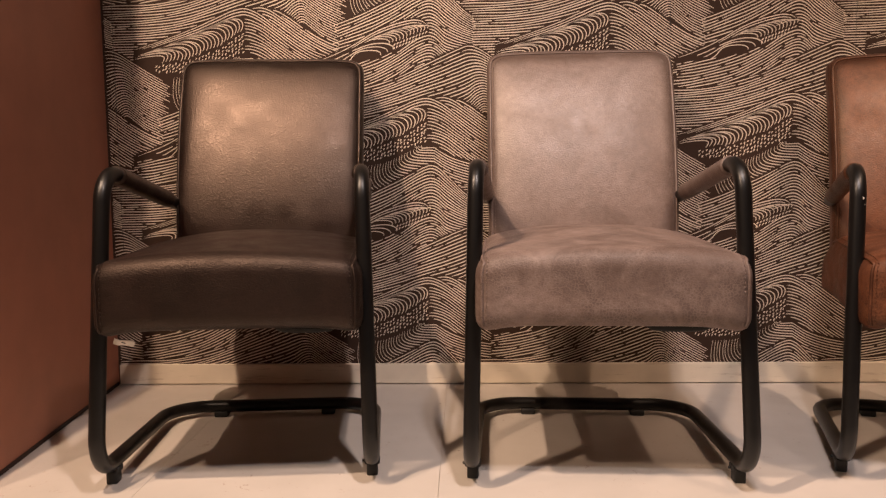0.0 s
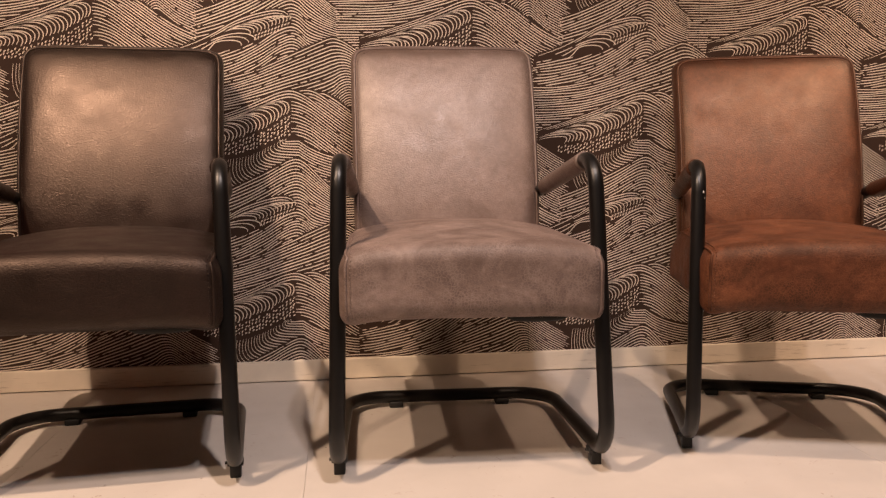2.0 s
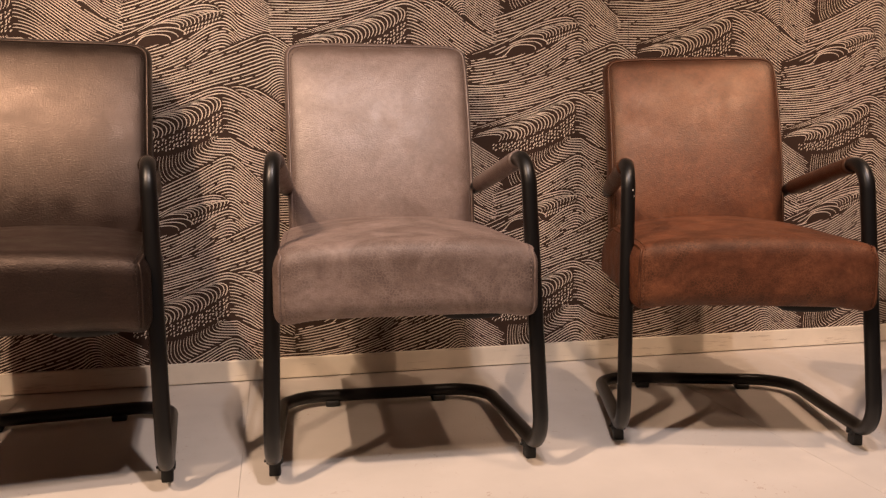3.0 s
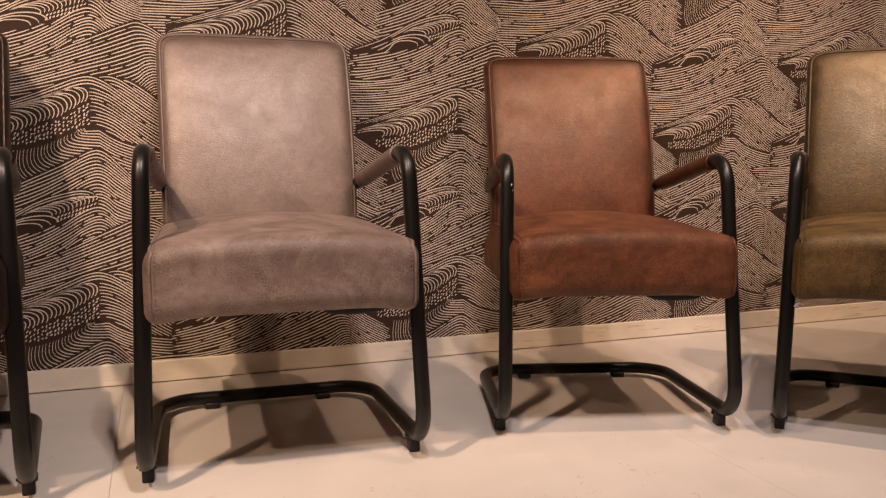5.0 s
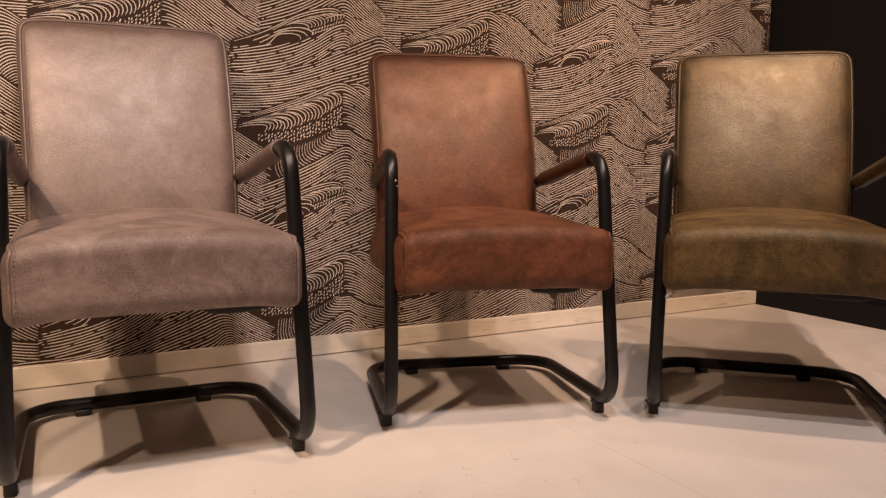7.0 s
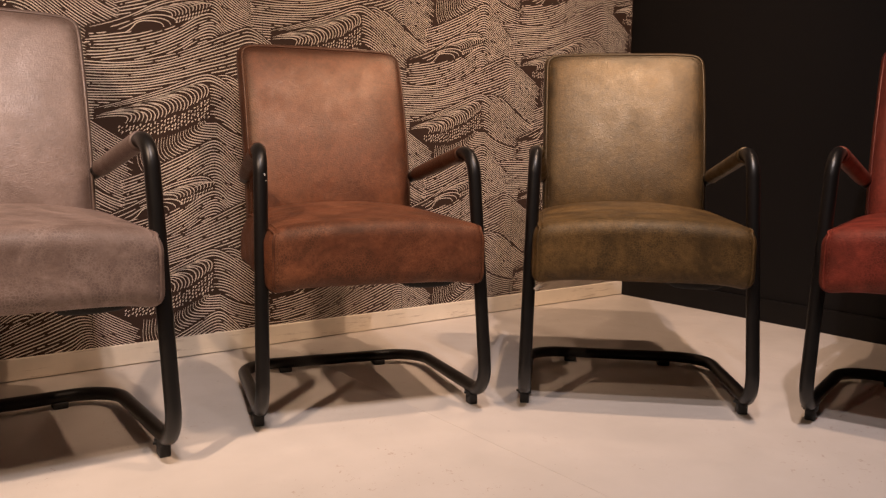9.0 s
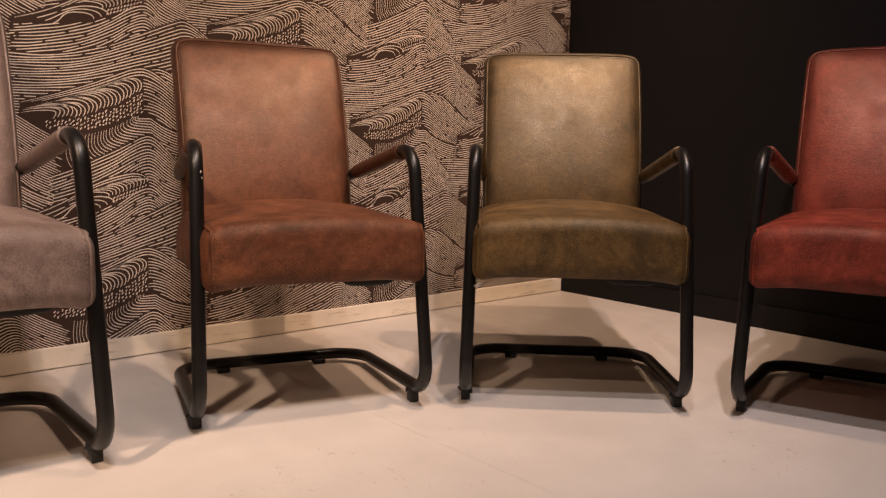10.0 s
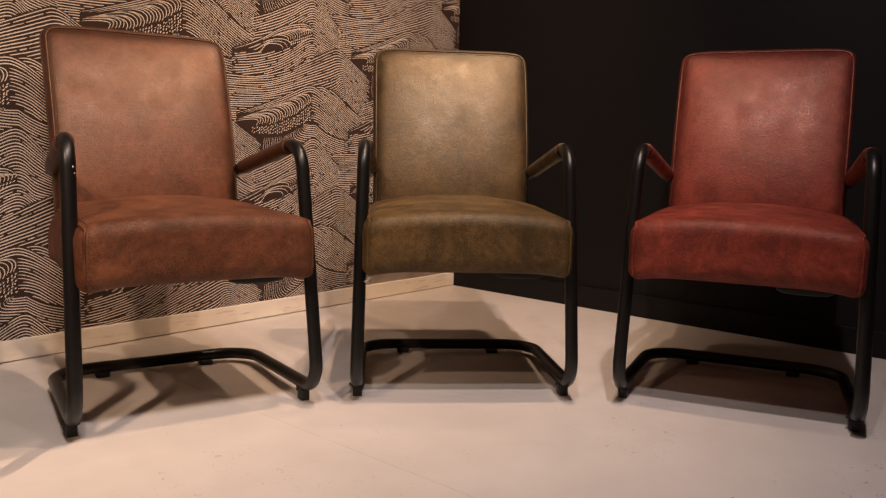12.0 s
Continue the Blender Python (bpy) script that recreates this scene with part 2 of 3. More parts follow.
for x0, x1 in zip(JOINTS, JOINTS[1:]):
    part("board", box(x0 + 0.0003, x1 - 0.0003, -5.0, WALL_Y, -0.0005, 0.004, 0.0003), M_FLOOR, bpy.data.objects["floor"], smooth=False)
# ceiling is never in view; added, and dark to cut the fill light
tagged(link("ceiling", box(-4.12, CORNER_X + 0.12, -5.12, 2.5, 3.0, 3.1), M_CEILING, smooth=False), "unseen plain dark ceiling added to close the room", "ceiling", kind="structure")
tagged(link("baseboard", box(-0.75, CORNER_X, WALL_Y - 0.014, WALL_Y, 0.0065, 0.066, 0.002), M_SKIRT, smooth=False), "cream painted low skirting board with scuffs", "baseboard", kind="structure")
tagged(link("baseboard_east", box(CORNER_X - 0.014, CORNER_X, -5.0, WALL_Y - 0.014, 0.0, 0.09, 0.002), M_DARKTRIM, smooth=False), "black painted skirting board", "baseboard", kind="structure")
bm = box(-0.05, 0.0, -0.86, 0.0, 0.0, 2.4, 0.002)
panel = link("partition", bm, M_PANEL, smooth=False)
panel.matrix_world = pose(-0.757, WALL_Y, 0, 0, 0, 5)
part("plinth", box(-0.05, 0.003, -0.862, -0.014, 0.004, 0.014, 0.001), M_PLINTH, panel, "dark brown edge strip", smooth=False)
tagged(panel, "terracotta brown painted partition panel beside the wallpaper", "partition", kind="structure")

# ---- chairs ----
def seat_warp(p):
    x, y, z = p
    u, f = x / 0.259, max(0.0, min(1.0, (y + 0.30) / 0.60))
    top = max(0.0, min(1.0, z / 0.066 * 0.5 + 0.5))
    z2 = 0.399 + z
    z2 += top * ((1 - abs(u) ** 2.3) * (0.018 + 0.014 * min(1.0, 1.9 * f)) + 0.004 * f + 0.004)
    z2 -= top * 0.034 * max(0.0, (f - 0.70) / 0.2) ** 2
    z2 += (1 - top) * ((1 - u ** 6) * 0.021 - 0.018)
    y2 = 0.19 + y
    y2 -= 0.006 * (1 - u * u) * (1 - f)
    return Vector((x, y2, z2))


def back_warp(p):
    x, y, z = p
    h = max(0.0, min(1.0, (z + 0.28) / 0.56))
    z2 = 0.40 + h * 0.551
    bulge = (1 - (x / 0.241) ** 4) * (1 - (2 * h - 1) ** 6) * 0.022 * max(0.0, min(1.0, -y / 0.03))
    y2 = 0.463 + y + 0.17 * h ** 1.75 - bulge
    near = max(0.0, (h - 0.86) / 0.14) ** 2.2
    side = min(1.0, abs(x) / 0.238)
    z2 -= near * 0.013 * side ** 7 - 0.003 * near
    return Vector((x * (1.005 + 0.033 * h - 0.016 * near), y2, z2))


def frame_path():
    side = [(0.243, 0.47, 0.563), (0.258, 0.0, 0.652), (0.27, -0.085, 0.048), (0.266, 0.444, 0.026)]
    left = [(-x, y, z) for x, y, z in side]
    return fillet(left + side[::-1], [0.065, 0.07, 0.1, 0.1, 0.07, 0.065], 9)


def on_round(p, half, r, lift):
    """The point of a rounded box's skin nearest to p, lifted off it."""
    core = Vector(max(-h + r, min(h - r, c)) for c, h in zip(p, half))
    off = p - core
    return core + off.normalized() * (r + lift)


SEAT_HALF, SEAT_R = (0.259, 0.30, 0.066), 0.034
BACK_HALF, BACK_R = (0.238, 0.0425, 0.28), 0.026


def stitches(path, r=0.0009):
    """Short thread dashes along a path."""
    bm, walked = bmesh.new(), 0.0
    for p, q in zip(path, path[1:]):
        walked += (q - p).length
        if walked > 0.0075:
            walked = 0.0
            d = (q - p).normalized() * 0.0024
            tube([p - d, p + d], r, 4, False, bm)
    return bm


def densely(path, step):
    out = []
    for p, q in zip(path, path[1:]):
        n = max(1, int((q - p).length / step))
        out += [p.lerp(q, k / n) for k in range(n)]
    return out + path[-1:]


def make_chair(label, mat, seat_mat):
    chair = new("armchair")
    part("frame", tube(frame_path(), 0.016, 16), M_TUBE, chair, "black powder-coated bent steel tube")
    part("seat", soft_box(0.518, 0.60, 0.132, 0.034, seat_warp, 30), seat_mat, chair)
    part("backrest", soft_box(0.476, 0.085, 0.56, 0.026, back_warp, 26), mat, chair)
    ring = fillet([(0, -0.0425, 0.274), (-0.232, -0.0425, 0.274), (-0.232, -0.0425, -0.272), (0.232, -0.0425, -0.272), (0.232, -0.0425, 0.274), (0.01, -0.0425, 0.274)], [0.034] * 4, 6)
    part("piping", tube([back_warp(on_round(p, BACK_HALF, BACK_R, 0.001)) for p in densely(ring, 0.02)], 0.0034, 6, True), mat, chair)
    inner = [p + Vector((-math.copysign(0.011, p.x) if abs(p.x) > 0.2 else 0, 0, -math.copysign(0.011, p.z) if abs(p.z) > 0.24 else 0)) for p in ring]
    part("stitching", stitches([back_warp(on_round(p, BACK_HALF, BACK_R, 0.0002)) for p in densely(inner, 0.0026)]), mat, chair)
    for s in (-1, 1):
        seam = [Vector(p) for p in ((s * 0.25, -0.30, -0.062), (s * 0.25, -0.30, 0.066), (s * 0.25, 0.2, 0.066))]
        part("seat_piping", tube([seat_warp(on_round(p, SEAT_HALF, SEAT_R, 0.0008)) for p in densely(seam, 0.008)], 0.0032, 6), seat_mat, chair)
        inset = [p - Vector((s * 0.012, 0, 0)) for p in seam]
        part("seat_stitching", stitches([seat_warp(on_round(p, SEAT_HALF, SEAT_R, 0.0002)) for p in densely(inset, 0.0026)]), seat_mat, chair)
        a, b = Vector((s * 0.2556, 0.07, 0.6380)), Vector((s * 0.2460, 0.40, 0.5770))
        part("armrest", tube([a, a.lerp(b, 0.03), a.lerp(b, 0.5), a.lerp(b, 0.97), b], 0.0205, 16), mat, chair)
        cap = part("foot_cap", box(s * 0.269 - 0.0115, s * 0.269 + 0.0115, -0.008, 0.021, 0.0, 0.028, 0.003), M_RUBBER, chair)
        part("clamp", box(s * 0.269 - 0.0165, s * 0.269 + 0.0165, -0.006, 0.019, 0.024, 0.037, 0.003), M_RUBBER, cap)
        bm = bmesh.new()
        bmesh.ops.create_cone(bm, cap_ends=True, segments=8, radius1=0.0035, radius2=0.003, depth=0.006)
        bmesh.ops.transform(bm, matrix=pose(s * 0.269 - 0.018, 0.004, 0.03, 0, 90, 0), verts=bm.verts)
        part("screw", bm, M_TUBE, cap)
        part("glide", box(s * 0.14 - 0.018, s * 0.14 + 0.018, 0.426, 0.462, 0.0, 0.016, 0.004), M_RUBBER, chair)
    part("underside", box(-0.2, 0.2, 0.0, 0.44, 0.338, 0.37, 0.01), M_LINING, chair)
    flap = soft_box(0.13, 0.12, 0.03, 0.013, lambda p: Vector((p.x + 0.14, p.y + 0.03, p.z + 0.326 + 1.2 * p.x * p.x)), 6)
    part("lining_flap", flap, M_LINING, chair, "sagging black lining cloth under the seat")
    tagged(chair, label, "armchair", "row of armchairs")
    return chair


CHAIRS = [
    ("dark", 1.0, -0.161, 1.636, 5.1, "espresso brown leather armchair on black tubular cantilever frame"),
    ("taupe", 1.012, 0.592, 1.631, -2.6, "taupe pink leather armchair on black tubular cantilever frame"),
    ("cognac", 0.986, 1.352, 1.603, -16.8, "cognac brown leather armchair on black tubular cantilever frame"),
    ("olive", 0.995, 1.914, 1.272, -44.4, "olive green leather armchair on black tubular cantilever frame"),
    ("red", 1.002, 2.285, 0.708, -72.2, "oxblood red leather armchair on black tubular cantilever frame"),
]


def care_tag(chair, x, y, z, turn):
    bm = box(-0.019, 0.019, -0.0006, 0.0006, -0.017, 0.0)
    bmesh.ops.subdivide_edges(bm, edges=bm.edges[:], cuts=3, use_grid_fill=True)
    for v in bm.verts:
        v.co.y += 0.006 * math.sin(v.co.x * 110) - 0.3 * v.co.z
    ob = part("care_tag", bm, M_TAG, chair, "small white cloth care tag")
    ob.matrix_local = pose(x, y, z, 25, 24, turn)
    part("print", box(-0.011, 0.003, -0.0014, -0.0009, -0.0075, -0.005), M_RUBBER, ob)


for key, size, x, y, yaw, label in CHAIRS:
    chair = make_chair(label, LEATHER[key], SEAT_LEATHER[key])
    chair.matrix_world = pose(x, y, 0.004, 0, 0, yaw) @ Matrix.Scale(size, 4)
    if key == "dark":
        care_tag(chair, -0.2, -0.088, 0.32, 10)
    if key == "olive":
        care_tag(chair, -0.236, -0.07, 0.318, 65)
    if key == "cognac":                      # chipped paint on one front leg
        for k, (a, z, r) in enumerate(((0.5, 0.585, 0.0022), (0.75, 0.572, 0.0016), (0.6, 0.553, 0.003), (0.85, 0.545, 0.0015), (0.55, 0.53, 0.0013))):
            bm = bmesh.new()
            bmesh.ops.create_icosphere(bm, subdivisions=2, radius=r)
            bmesh.ops.scale(bm, vec=(0.8, 0.35, 1.3), verts=bm.verts)
            ob = part("paint_chip", bm, M_TAG, chair)
            ob.matrix_local = pose(-0.259 + 0.0155 * math.sin(a), -0.012 - 0.0155 * math.cos(a), z, 0, 0, math.degrees(a))


# ---- printed waves of the wallpaper: drawn once for one repeat, then laid over the wall ----
ROLL, DROP = 0.532, 0.2655        # roll width, half-drop
FIRST_X, FIRST_Z = 0.192, 0.818   # the tip of one breaking wave
UNIT = 1 / 605                    # the drawing's unit; the tip of a breaking wave is its origin
CELL_W, CELL_H = ROLL / UNIT, 2 * DROP / UNIT


def curve(points):
    """A smooth profile z(u) through a few points, flat-sloped beyond its ends."""
    us, zs = np.array(points, float).T
    step = np.diff(zs) / np.diff(us)
    m = np.concatenate(([step[0]], (step[1:] + step[:-1]) / 2, [step[-1]]))

    def f(u):
        u = np.asarray(u, float)
        v = np.clip(u, us[0], us[-1])
        i = np.clip(np.searchsorted(us, v, side="right") - 1, 0, len(us) - 2)
        h = us[i + 1] - us[i]
        t = (v - us[i]) / h
        z = (1 + 2 * t) * (1 - t) ** 2 * zs[i] + t * (1 - t) ** 2 * h * m[i] + t * t * (3 - 2 * t) * zs[i + 1] - t * t * (1 - t) * h * m[i + 1]
        return z + (u - v) * np.where(u < v, m[0], m[-1])

    return f


def bezier(p0, p1, p2, p3, n):
    t = np.linspace(0, 1, n)[:, None]
    p0, p1, p2, p3 = (np.array(p, float) for p in (p0, p1, p2, p3))
    return (1 - t) ** 3 * p0 + 3 * t * (1 - t) ** 2 * p1 + 3 * t * t * (1 - t) * p2 + t ** 3 * p3


# the breaking wave's back, and two lower ridges that plait into it
BACK = curve([(-200, -46), (-150, -31), (-82, -7), (-42, 10), (-15, 21), (5, 24), (25, 17), (58, -6), (92, -31), (125, -51), (165, -66)])
PLAIT = curve([(0, 19), (20, 24), (35, 25), (50, 20), (75, 3), (110, -22), (150, -45), (185, -58)])
PLAIT_LOW = curve([(36, 15), (50, 20), (62, 19), (80, 9), (105, -9), (140, -31), (175, -46), (200, -53)])
# its foam: upper and lower edge; and the trough's edge against the wave's flank
FOAM_TOP = curve([(-165, -70), (-140, -67), (-103, -63), (-68, -50), (-37, -38), (-9, -18), (2, -12)])
FOAM_END = curve([(-165, -86), (-130, -88), (-90, -87), (-64, -80), (-43, -71), (-20, -60), (0, -56)])
TROUGH = curve([(0, -50), (12, -58), (40, -76), (75, -89), (110, -96), (170, -101)])
# the peaked wave under it, from its upper line to its deep one
PEAK = curve([(-190, -180), (-110, -150), (-50, -123), (-15, -104), (0, -97), (11, -95), (22, -99), (38, -113), (52, -127), (66, -141), (86, -156), (115, -165)])
PEAK_DEEP = curve([(-220, -264), (-165, -257), (-92, -238), (-48, -217), (-10, -194), (10, -188), (22, -193), (35, -205), (50, -211), (68, -214), (115, -217)])
# the small curl on its flank: outline and lower edge
CURL = curve([(-205, -235), (-155, -217), (-124, -202), (-85, -180), (-37, -164), (-12, -161), (3, -167), (9, -177)])
CURL_END = curve([(-205, -239), (-130, -231), (-70, -219), (-40, -206), (9, -180)])
# the long swell, from its upper line to the whorl under its top
SWELL = curve([(-240, -290), (-160, -287), (-110, -280), (-60, -265), (-10, -244), (26, -228), (60, -213), (78, -207), (94, -211), (120, -227), (150, -246), (200, -274)])
WHORL = curve([(-240, -392), (-160, -390), (-110, -385), (-10, -368), (50, -364), (78, -352), (92, -332), (107, -321), (122, -331), (140, -345), (170, -360), (200, -373)])

# rank by height: what lies lower hides what lies higher
FLANK_END = curve([(-200, -400), (50, -390), (100, -104), (130, -101), (200, -104)])
COVERS = [(30, PLAIT_LOW, FLANK_END, 38, 170), (28, PLAIT, FLANK_END, 4, 168), (24, BACK, FLANK_END, -196, 163), (-140, PEAK, None, -150, 84), (-140, CURL, None, -205, -150), (-165, CURL, CURL_END, -198, 9), (-207, SWELL, None, -256, 192)]


def seen(px, pz, rank):
    """Which points of a line of that rank no lower wave of this repeat or its neighbours hides."""
    ok = np.ones(len(px), bool)
    for i in (-2, -1, 0, 1, 2):
        for j in range(-3, 4):
            dz = j * CELL_H + (i % 2) * CELL_H / 2
            for at, top, end, lo, hi in COVERS:
                if at + dz < rank - 0.5:
                    u = px - i * CELL_W
                    hide = (u > lo) & (u < hi) & (pz - dz < top(u) + 3.4)
                    if end:
                        hide &= pz - dz > end(u) - 2.5
                    ok &= ~hide
    return ok


def strokes():
    rng = np.random.default_rng(11)
    out = []

    def add(px, pz, rank, often=0.0, width=1.0, pitch=4.9):
        """One cut line: hidden stretches left out, broken by short gaps about often times in 100 units, thinner where the lines crowd."""
        px, pz = np.asarray(px, float), np.asarray(pz, float)
        ok = seen(px, pz, rank)
        step = np.hypot(np.diff(px), np.diff(pz))
        way = np.concatenate(([0], np.cumsum(step)))
        if len(px) > 60 and np.ndim(width) == 0:
            room = pitch * abs(np.gradient(px)) / (np.hypot(np.gradient(px), np.gradient(pz)) + 1e-6)
            width = width * np.clip(room / 4.6, 0.5, 1.06)
        width = width * np.ones(len(px))
        for _ in range(rng.poisson(0.55 * often * way[-1] / 100)):
            at = rng.uniform(0, way[-1])
            ok &= abs(way - at) > rng.uniform(0.9, 1.6)
        start = None
        for k in range(len(px) + 1):
            on = k < len(px) and ok[k]
            if on and start is None:
                start = k
            if not on and start is not None:
                if way[k - 1] - way[start] > 3.0:
                    out.append((px[start:k], pz[start:k], width[start:k] * rng.uniform(0.88, 1.1)))
                start = None

    def span(lo, hi):
        return np.arange(lo, hi, 2.0)

    # the breaking wave: lines along its whole back, then down its flank alone
    for k in range(21):
        u = span(-196 + 16 * k, 165 - rng.uniform(0, 14)) if k < 3 else span(3 + rng.uniform(0, 3) + (k > 12) * (k - 12) * 7, 168 - rng.uniform(0, 12))
        z = BACK(u) - k * (5.4 + 0.5 * np.clip((40 - u) / 40, 0, 1)) + 0.5 * np.sin(u * 0.09 + k)
        if k < 3:
            z = BACK(u) - k * (5.2 - 2.4 * np.clip((-40 - u) / 110, 0, 1))
        ok = z > TROUGH(u) + 3.5 if k > 2 else z > -200
        add(u[ok], z[ok], 24, 0.25 + 0.9 * (k > 8), 1.0, 4.9 - (k < 3) * 2.4 * np.clip((-40 - u[ok]) / 110, 0, 1))
    for k in range(5):
        u = span(4 + 5 * k, 170 - rng.uniform(0, 10))
        add(u, PLAIT(u) - 5.2 * k, 28, 0.3)
        u = span(38 + 6 * k, 175 - rng.uniform(0, 10))
        add(u, PLAIT_LOW(u) - 5.2 * k, 30, 0.3)

    # its hooks, from the tip down to the left
    count = 23
    for i in range(count):
        s = i / (count - 1)
        ex = -2 - 143 * s ** 1.05
        ez = FOAM_TOP(ex) + rng.uniform(-1.5, 3.0)
        ax = ex - 3 - 22 * math.sin(math.pi * min(1, 0.12 + s * 0.75)) + rng.uniform(-1, 1)
        az = min(float(BACK(ax)) - 13.5, ez + 22 + 7 * math.sin(math.pi * s) - 9 * s)
        over = 0.75 * (ex - ax) + 7
        bow = bezier((ax, az), (ax + over, az + 0.5), (ex + 6.5, ez + 11), (ex - 1.5, ez), 14)
        bx = max(ax - 64, -208)
        bz = float(BACK(bx)) - 12 - 0.4 * (bx - ax + 64)
        run = bezier((bx, bz), (bx + 20, bz + 7), (ax - 18, az - 1), (ax, az), 26)[6 + (i % 2) * 8:]
        line = np.concatenate((run[:-1], bow))
        add(line[:, 0], line[:, 1], 24, 0.12, np.minimum(1.0, 0.4 + 1.1 * np.linspace(0, 1, len(line))))

    # foam: rows of short drops that lean with the hooks
    for g in range(27):
        cx = -1 - g * 6.0
        top, end = FOAM_TOP(cx) - 5.5, FOAM_END(cx) + 2.5
        n = max(1, int((top - end) / 6.2) + 1)
        for k in range(n):
            z = top + (end - top) * (k + 0.5 * (g % 2) * 0.6) / max(1, n - 0.5) + rng.uniform(-1.1, 1.1)
            a, ln = math.radians(rng.uniform(42, 78)), rng.uniform(1.7, 2.9)
            t = np.linspace(-1, 1, 4)
            add(cx + rng.uniform(-1.3, 1.3) + t * ln * math.cos(a) + 0.7 * t * t, z + t * ln * math.sin(a), 24, 0, rng.uniform(0.95, 1.35))

    # the trough: strokes that fall from the foam and sweep away to the right
    for i in range(25):
        xs = -4 - 5.0 * i + rng.uniform(-0.8, 0.8)
        zs = float(FOAM_END(xs)) - 3
        ez = float(TROUGH(16)) - 2 - 4.9 * i
        tip = bezier((xs - 5.0, zs - 3.5), (xs - 3.5, zs + 1.5), (xs + 0.5, zs + 2), (xs - 1.5, zs - 2.5), 5)
        fall = bezier((xs - 1.5, zs - 2.5), (xs - 7 - 0.3 * i, zs - 2.5 - 0.8 * (zs - ez)), (xs + 12, ez + 0.1 * (zs - ez)), (16, ez), 30)
        u = span(18, 142 - rng.uniform(0, 14))
        away = np.stack((u, TROUGH(u) - 2 - 4.9 * i), 1)
        line = np.concatenate((tip[:-1], fall, away)) if i < 3 else np.concatenate((fall, away))
        add(line[:, 0], line[:, 1], 24, 0.35)

    # the peaked wave
    for k in range(30):
        s = k / 17
        u = span(-207 + rng.uniform(0, 8), 94 - rng.uniform(0, 8))
        z = PEAK(u) * (1 - min(s, 1)) + PEAK_DEEP(u) * min(s, 1) - 5.1 * max(0, k - 17) + 0.5 * np.sin(u * 0.07 + 0.9 * k)
        ok = (u > -150 - rng.uniform(0, 14)) | (z < CURL(u) - 5)
        pitch = (PEAK(u) - PEAK_DEEP(u)) / 17 if k < 18 else 5.1 + 0 * u
        add(u[ok], z[ok], -140, 0.25 + 0.75 * (k > 12) + 0.6 * (k % 5 == 2), 1.0, pitch[ok])
    # the small curl: outline, hooks, a few drops and a second lip
    for k in range(2):
        u = span(-198 + 70 * k, 6 - 8 * k)
        add(u, CURL(u) - k * (4.6 - 2 * np.clip((-60 - u) / 120, 0, 1)), -165, 0.15, 1.0, 4.9 - 2.4 * np.clip((-100 - u) / 90, 0, 1))
    for i in range(12):
        s = i / 11
        ex, ez = 7 - 68 * s, -177 - 25 * s + rng.uniform(-1.5, 1.5)
        ax = ex - 10 - 16 * s
        az = min(float(CURL(ax)) - 8.5 - 3 * s, ez + 15)
        bow = bezier((ax, az), (ax + 9 + 6 * s, az + 1), (ex + 5, ez + 9), (ex - 1, ez), 11)
        reach = rng.uniform(13, 20) if i % 3 else 30
        low = az - 0.34 * reach
        run = bezier((ax - reach, low), (ax - 0.6 * reach, low + 0.4 * (az - low)), (ax - 0.35 * reach, az - 0.5), (ax, az), 12)
        line = np.concatenate((run[:-1], bow))
        add(line[:, 0], line[:, 1], -165, 0.1, np.minimum(0.96, 0.35 + 1.2 * np.linspace(0, 1, len(line))))
    for g in range(11):
        cx = 4 - g * 5.6
        for k in range(1 + (g > 1)):
            a, t = math.radians(rng.uniform(35, 70)), np.linspace(-1, 1, 4)
            add(cx - 1.5 * k + t * 2.6 * math.cos(a), -182 - 0.37 * (4 - cx) - 6.0 * k + t * 2.6 * math.sin(a), -165, 0, 1.15)
    for k in range(3):
        ax, az = -86 - 9 * k, -200.5 - 6.0 * k
        bow = bezier((ax, az), (ax + 16, az + 2), (ax + 30, az - 1), (ax + 35 - 4 * k, az - 10 + k), 12)
        run = bezier((-165 + 12 * k, -229 - 3 * k), (-140 + 8 * k, -221 - 3 * k), (ax - 26, az - 2), (ax, az), 36)
        line = np.concatenate((run[:-1], bow))
        add(line[:, 0], line[:, 1], -165, 0.3)

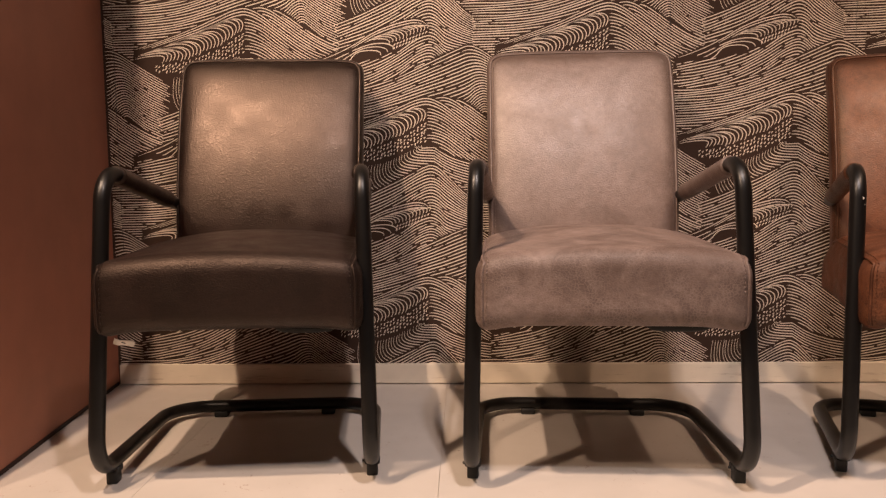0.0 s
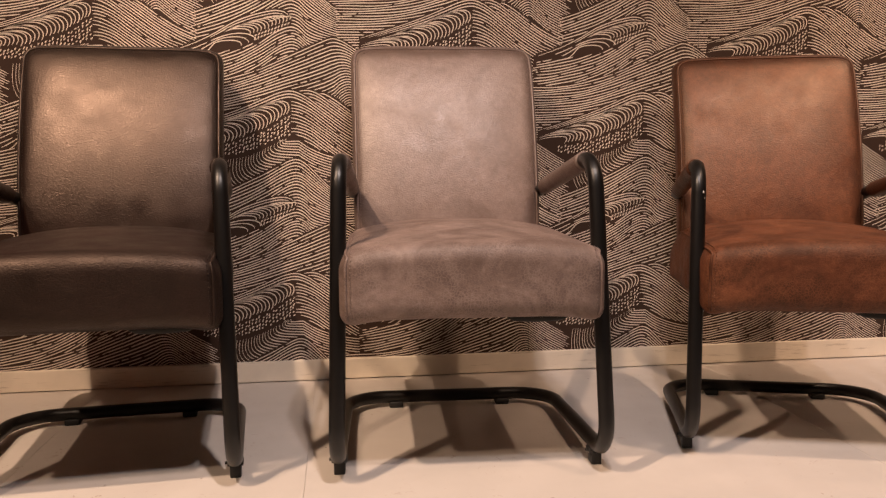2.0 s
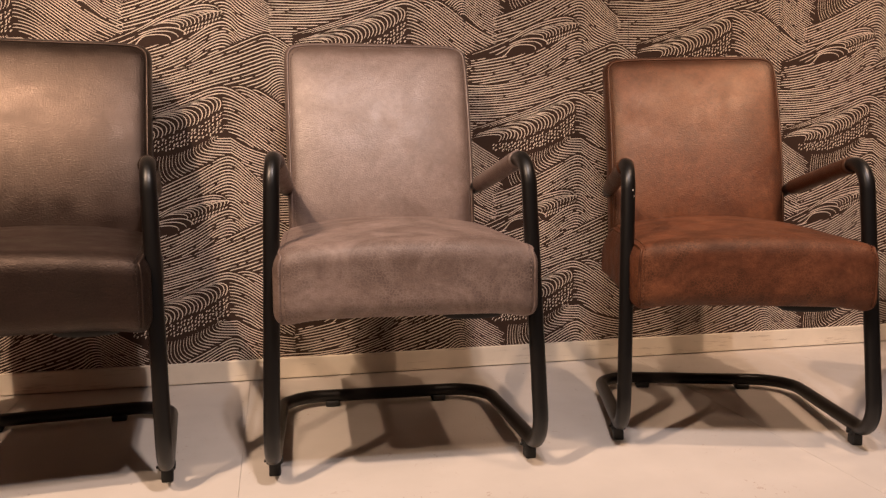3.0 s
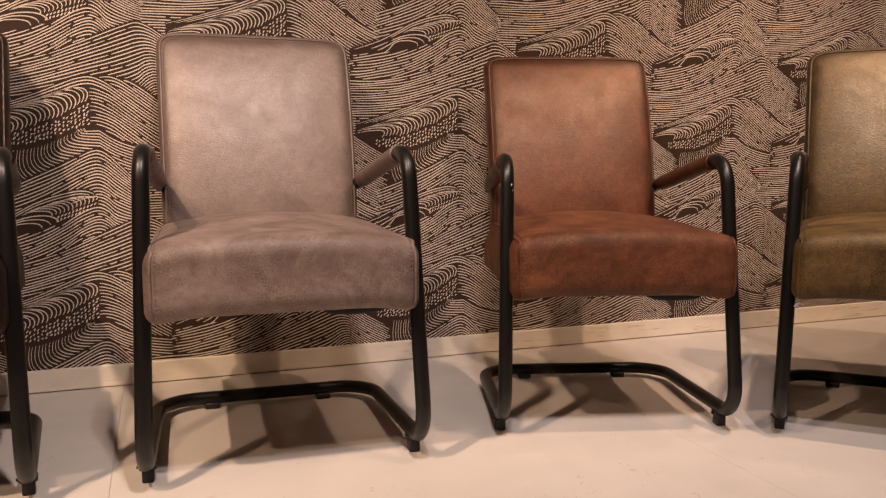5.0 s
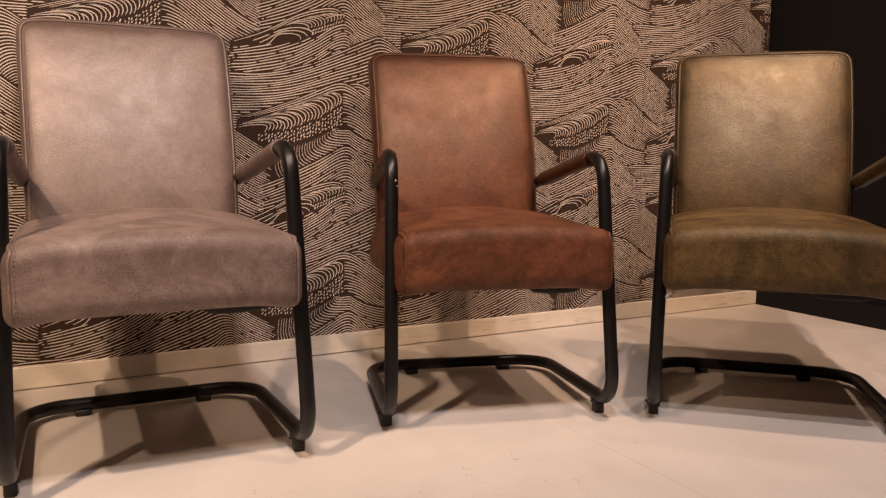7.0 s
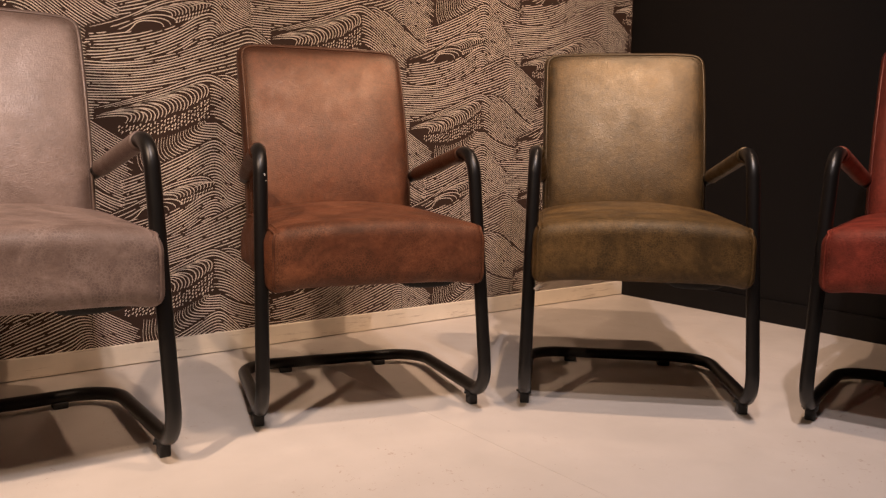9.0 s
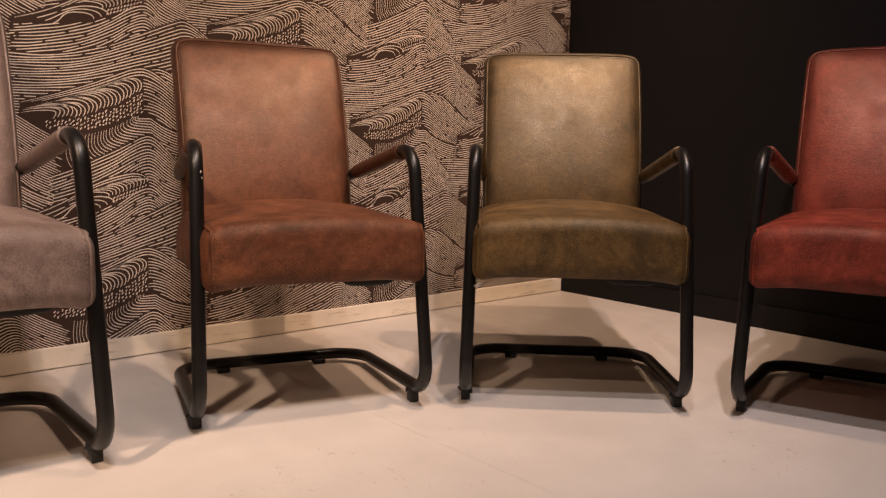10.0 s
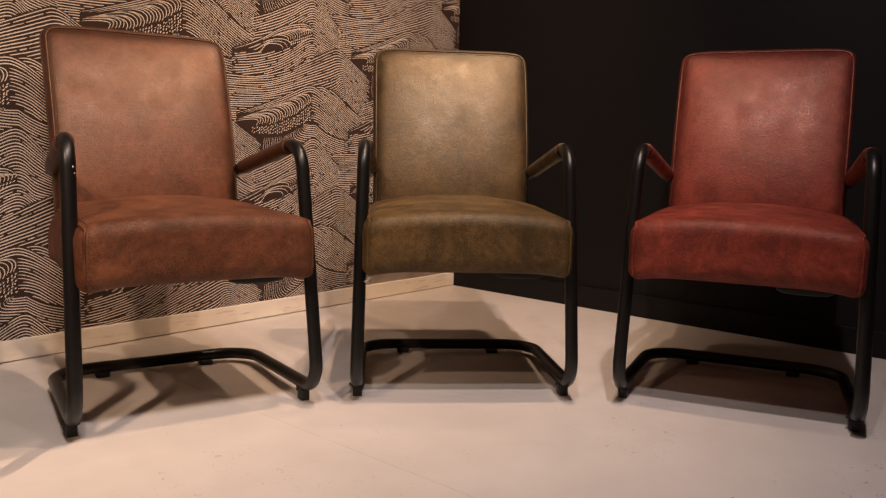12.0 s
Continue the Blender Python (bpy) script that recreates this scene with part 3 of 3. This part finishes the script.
    # the long swell, folding in to the whorl
    for k in range(24):
        s = k / 23
        u = span(-264 + rng.uniform(-4, 14), 190 - rng.uniform(0, 16))
        z = SWELL(u) * (1 - s) + WHORL(u) * s + (0.8 - 0.6 * s) * np.sin(u * 0.05 + 1.3 * k) * np.clip(-u / 60, 0, 1)
        add(u, z, -207, 0.5 + 0.5 * (k % 4 == 1), 1.0, (SWELL(u) - WHORL(u)) / 23)
    return out


def wall_print():
    verts, faces = [], []
    drawn = strokes()
    for i in range(-3, 8):
        for j in range(-3, 6):
            ox, oz = FIRST_X + i * ROLL, FIRST_Z + j * 2 * DROP + (i % 2) * DROP
            for px, pz, w in drawn:
                X, Z = ox + px * UNIT, oz + pz * UNIT
                if X.max() < -0.75 or X.min() > CORNER_X or Z.max() < 0.06 or Z.min() > 2.98:
                    continue
                keep = (X > -0.752) & (X < CORNER_X - 0.003) & (Z > 0.05) & (Z < 2.99)
                if keep.sum() < 2:
                    continue
                X, Z, w = X[keep], Z[keep], w[keep]
                dx, dz = np.gradient(X), np.gradient(Z)
                ln = np.hypot(dx, dz) + 1e-9
                t = np.linspace(0, 1, len(X))
                half = 0.0014 * w * np.minimum(1, 0.6 + 4.0 * np.minimum(t, 1 - t))
                nx, nz = -dz / ln * half, dx / ln * half
                b = len(verts)
                for k in range(len(X)):
                    verts.append((X[k] + nx[k], WALL_Y - 0.0008, Z[k] + nz[k]))
                    verts.append((X[k] - nx[k], WALL_Y - 0.0008, Z[k] - nz[k]))
                for k in range(len(X) - 1):
                    c = b + 2 * k
                    faces.append((c, c + 1, c + 3, c + 2))
    me = bpy.data.meshes.new("wallpaper_print")
    me.from_pydata(verts, [], faces)
    me.materials.append(M_INK)
    ob = new("wallpaper_print", me)
    ob.parent = bpy.data.objects["wall_north"]
    return tagged(ob, "cream printed wave lines", kind="stuff")


def roll_seam(x):
    """The butt joint of two wallpaper rolls, a hair open."""
    return part("seam", box(x - 0.0005, x + 0.0005, WALL_Y - 0.0011, WALL_Y, 0.066, 2.99), M_RUBBER, bpy.data.objects["wall_north"], smooth=False)


wall_print()
for x in (-0.725, 0.905, 1.435, 1.965, 2.495, 3.025):
    roll_seam(x)
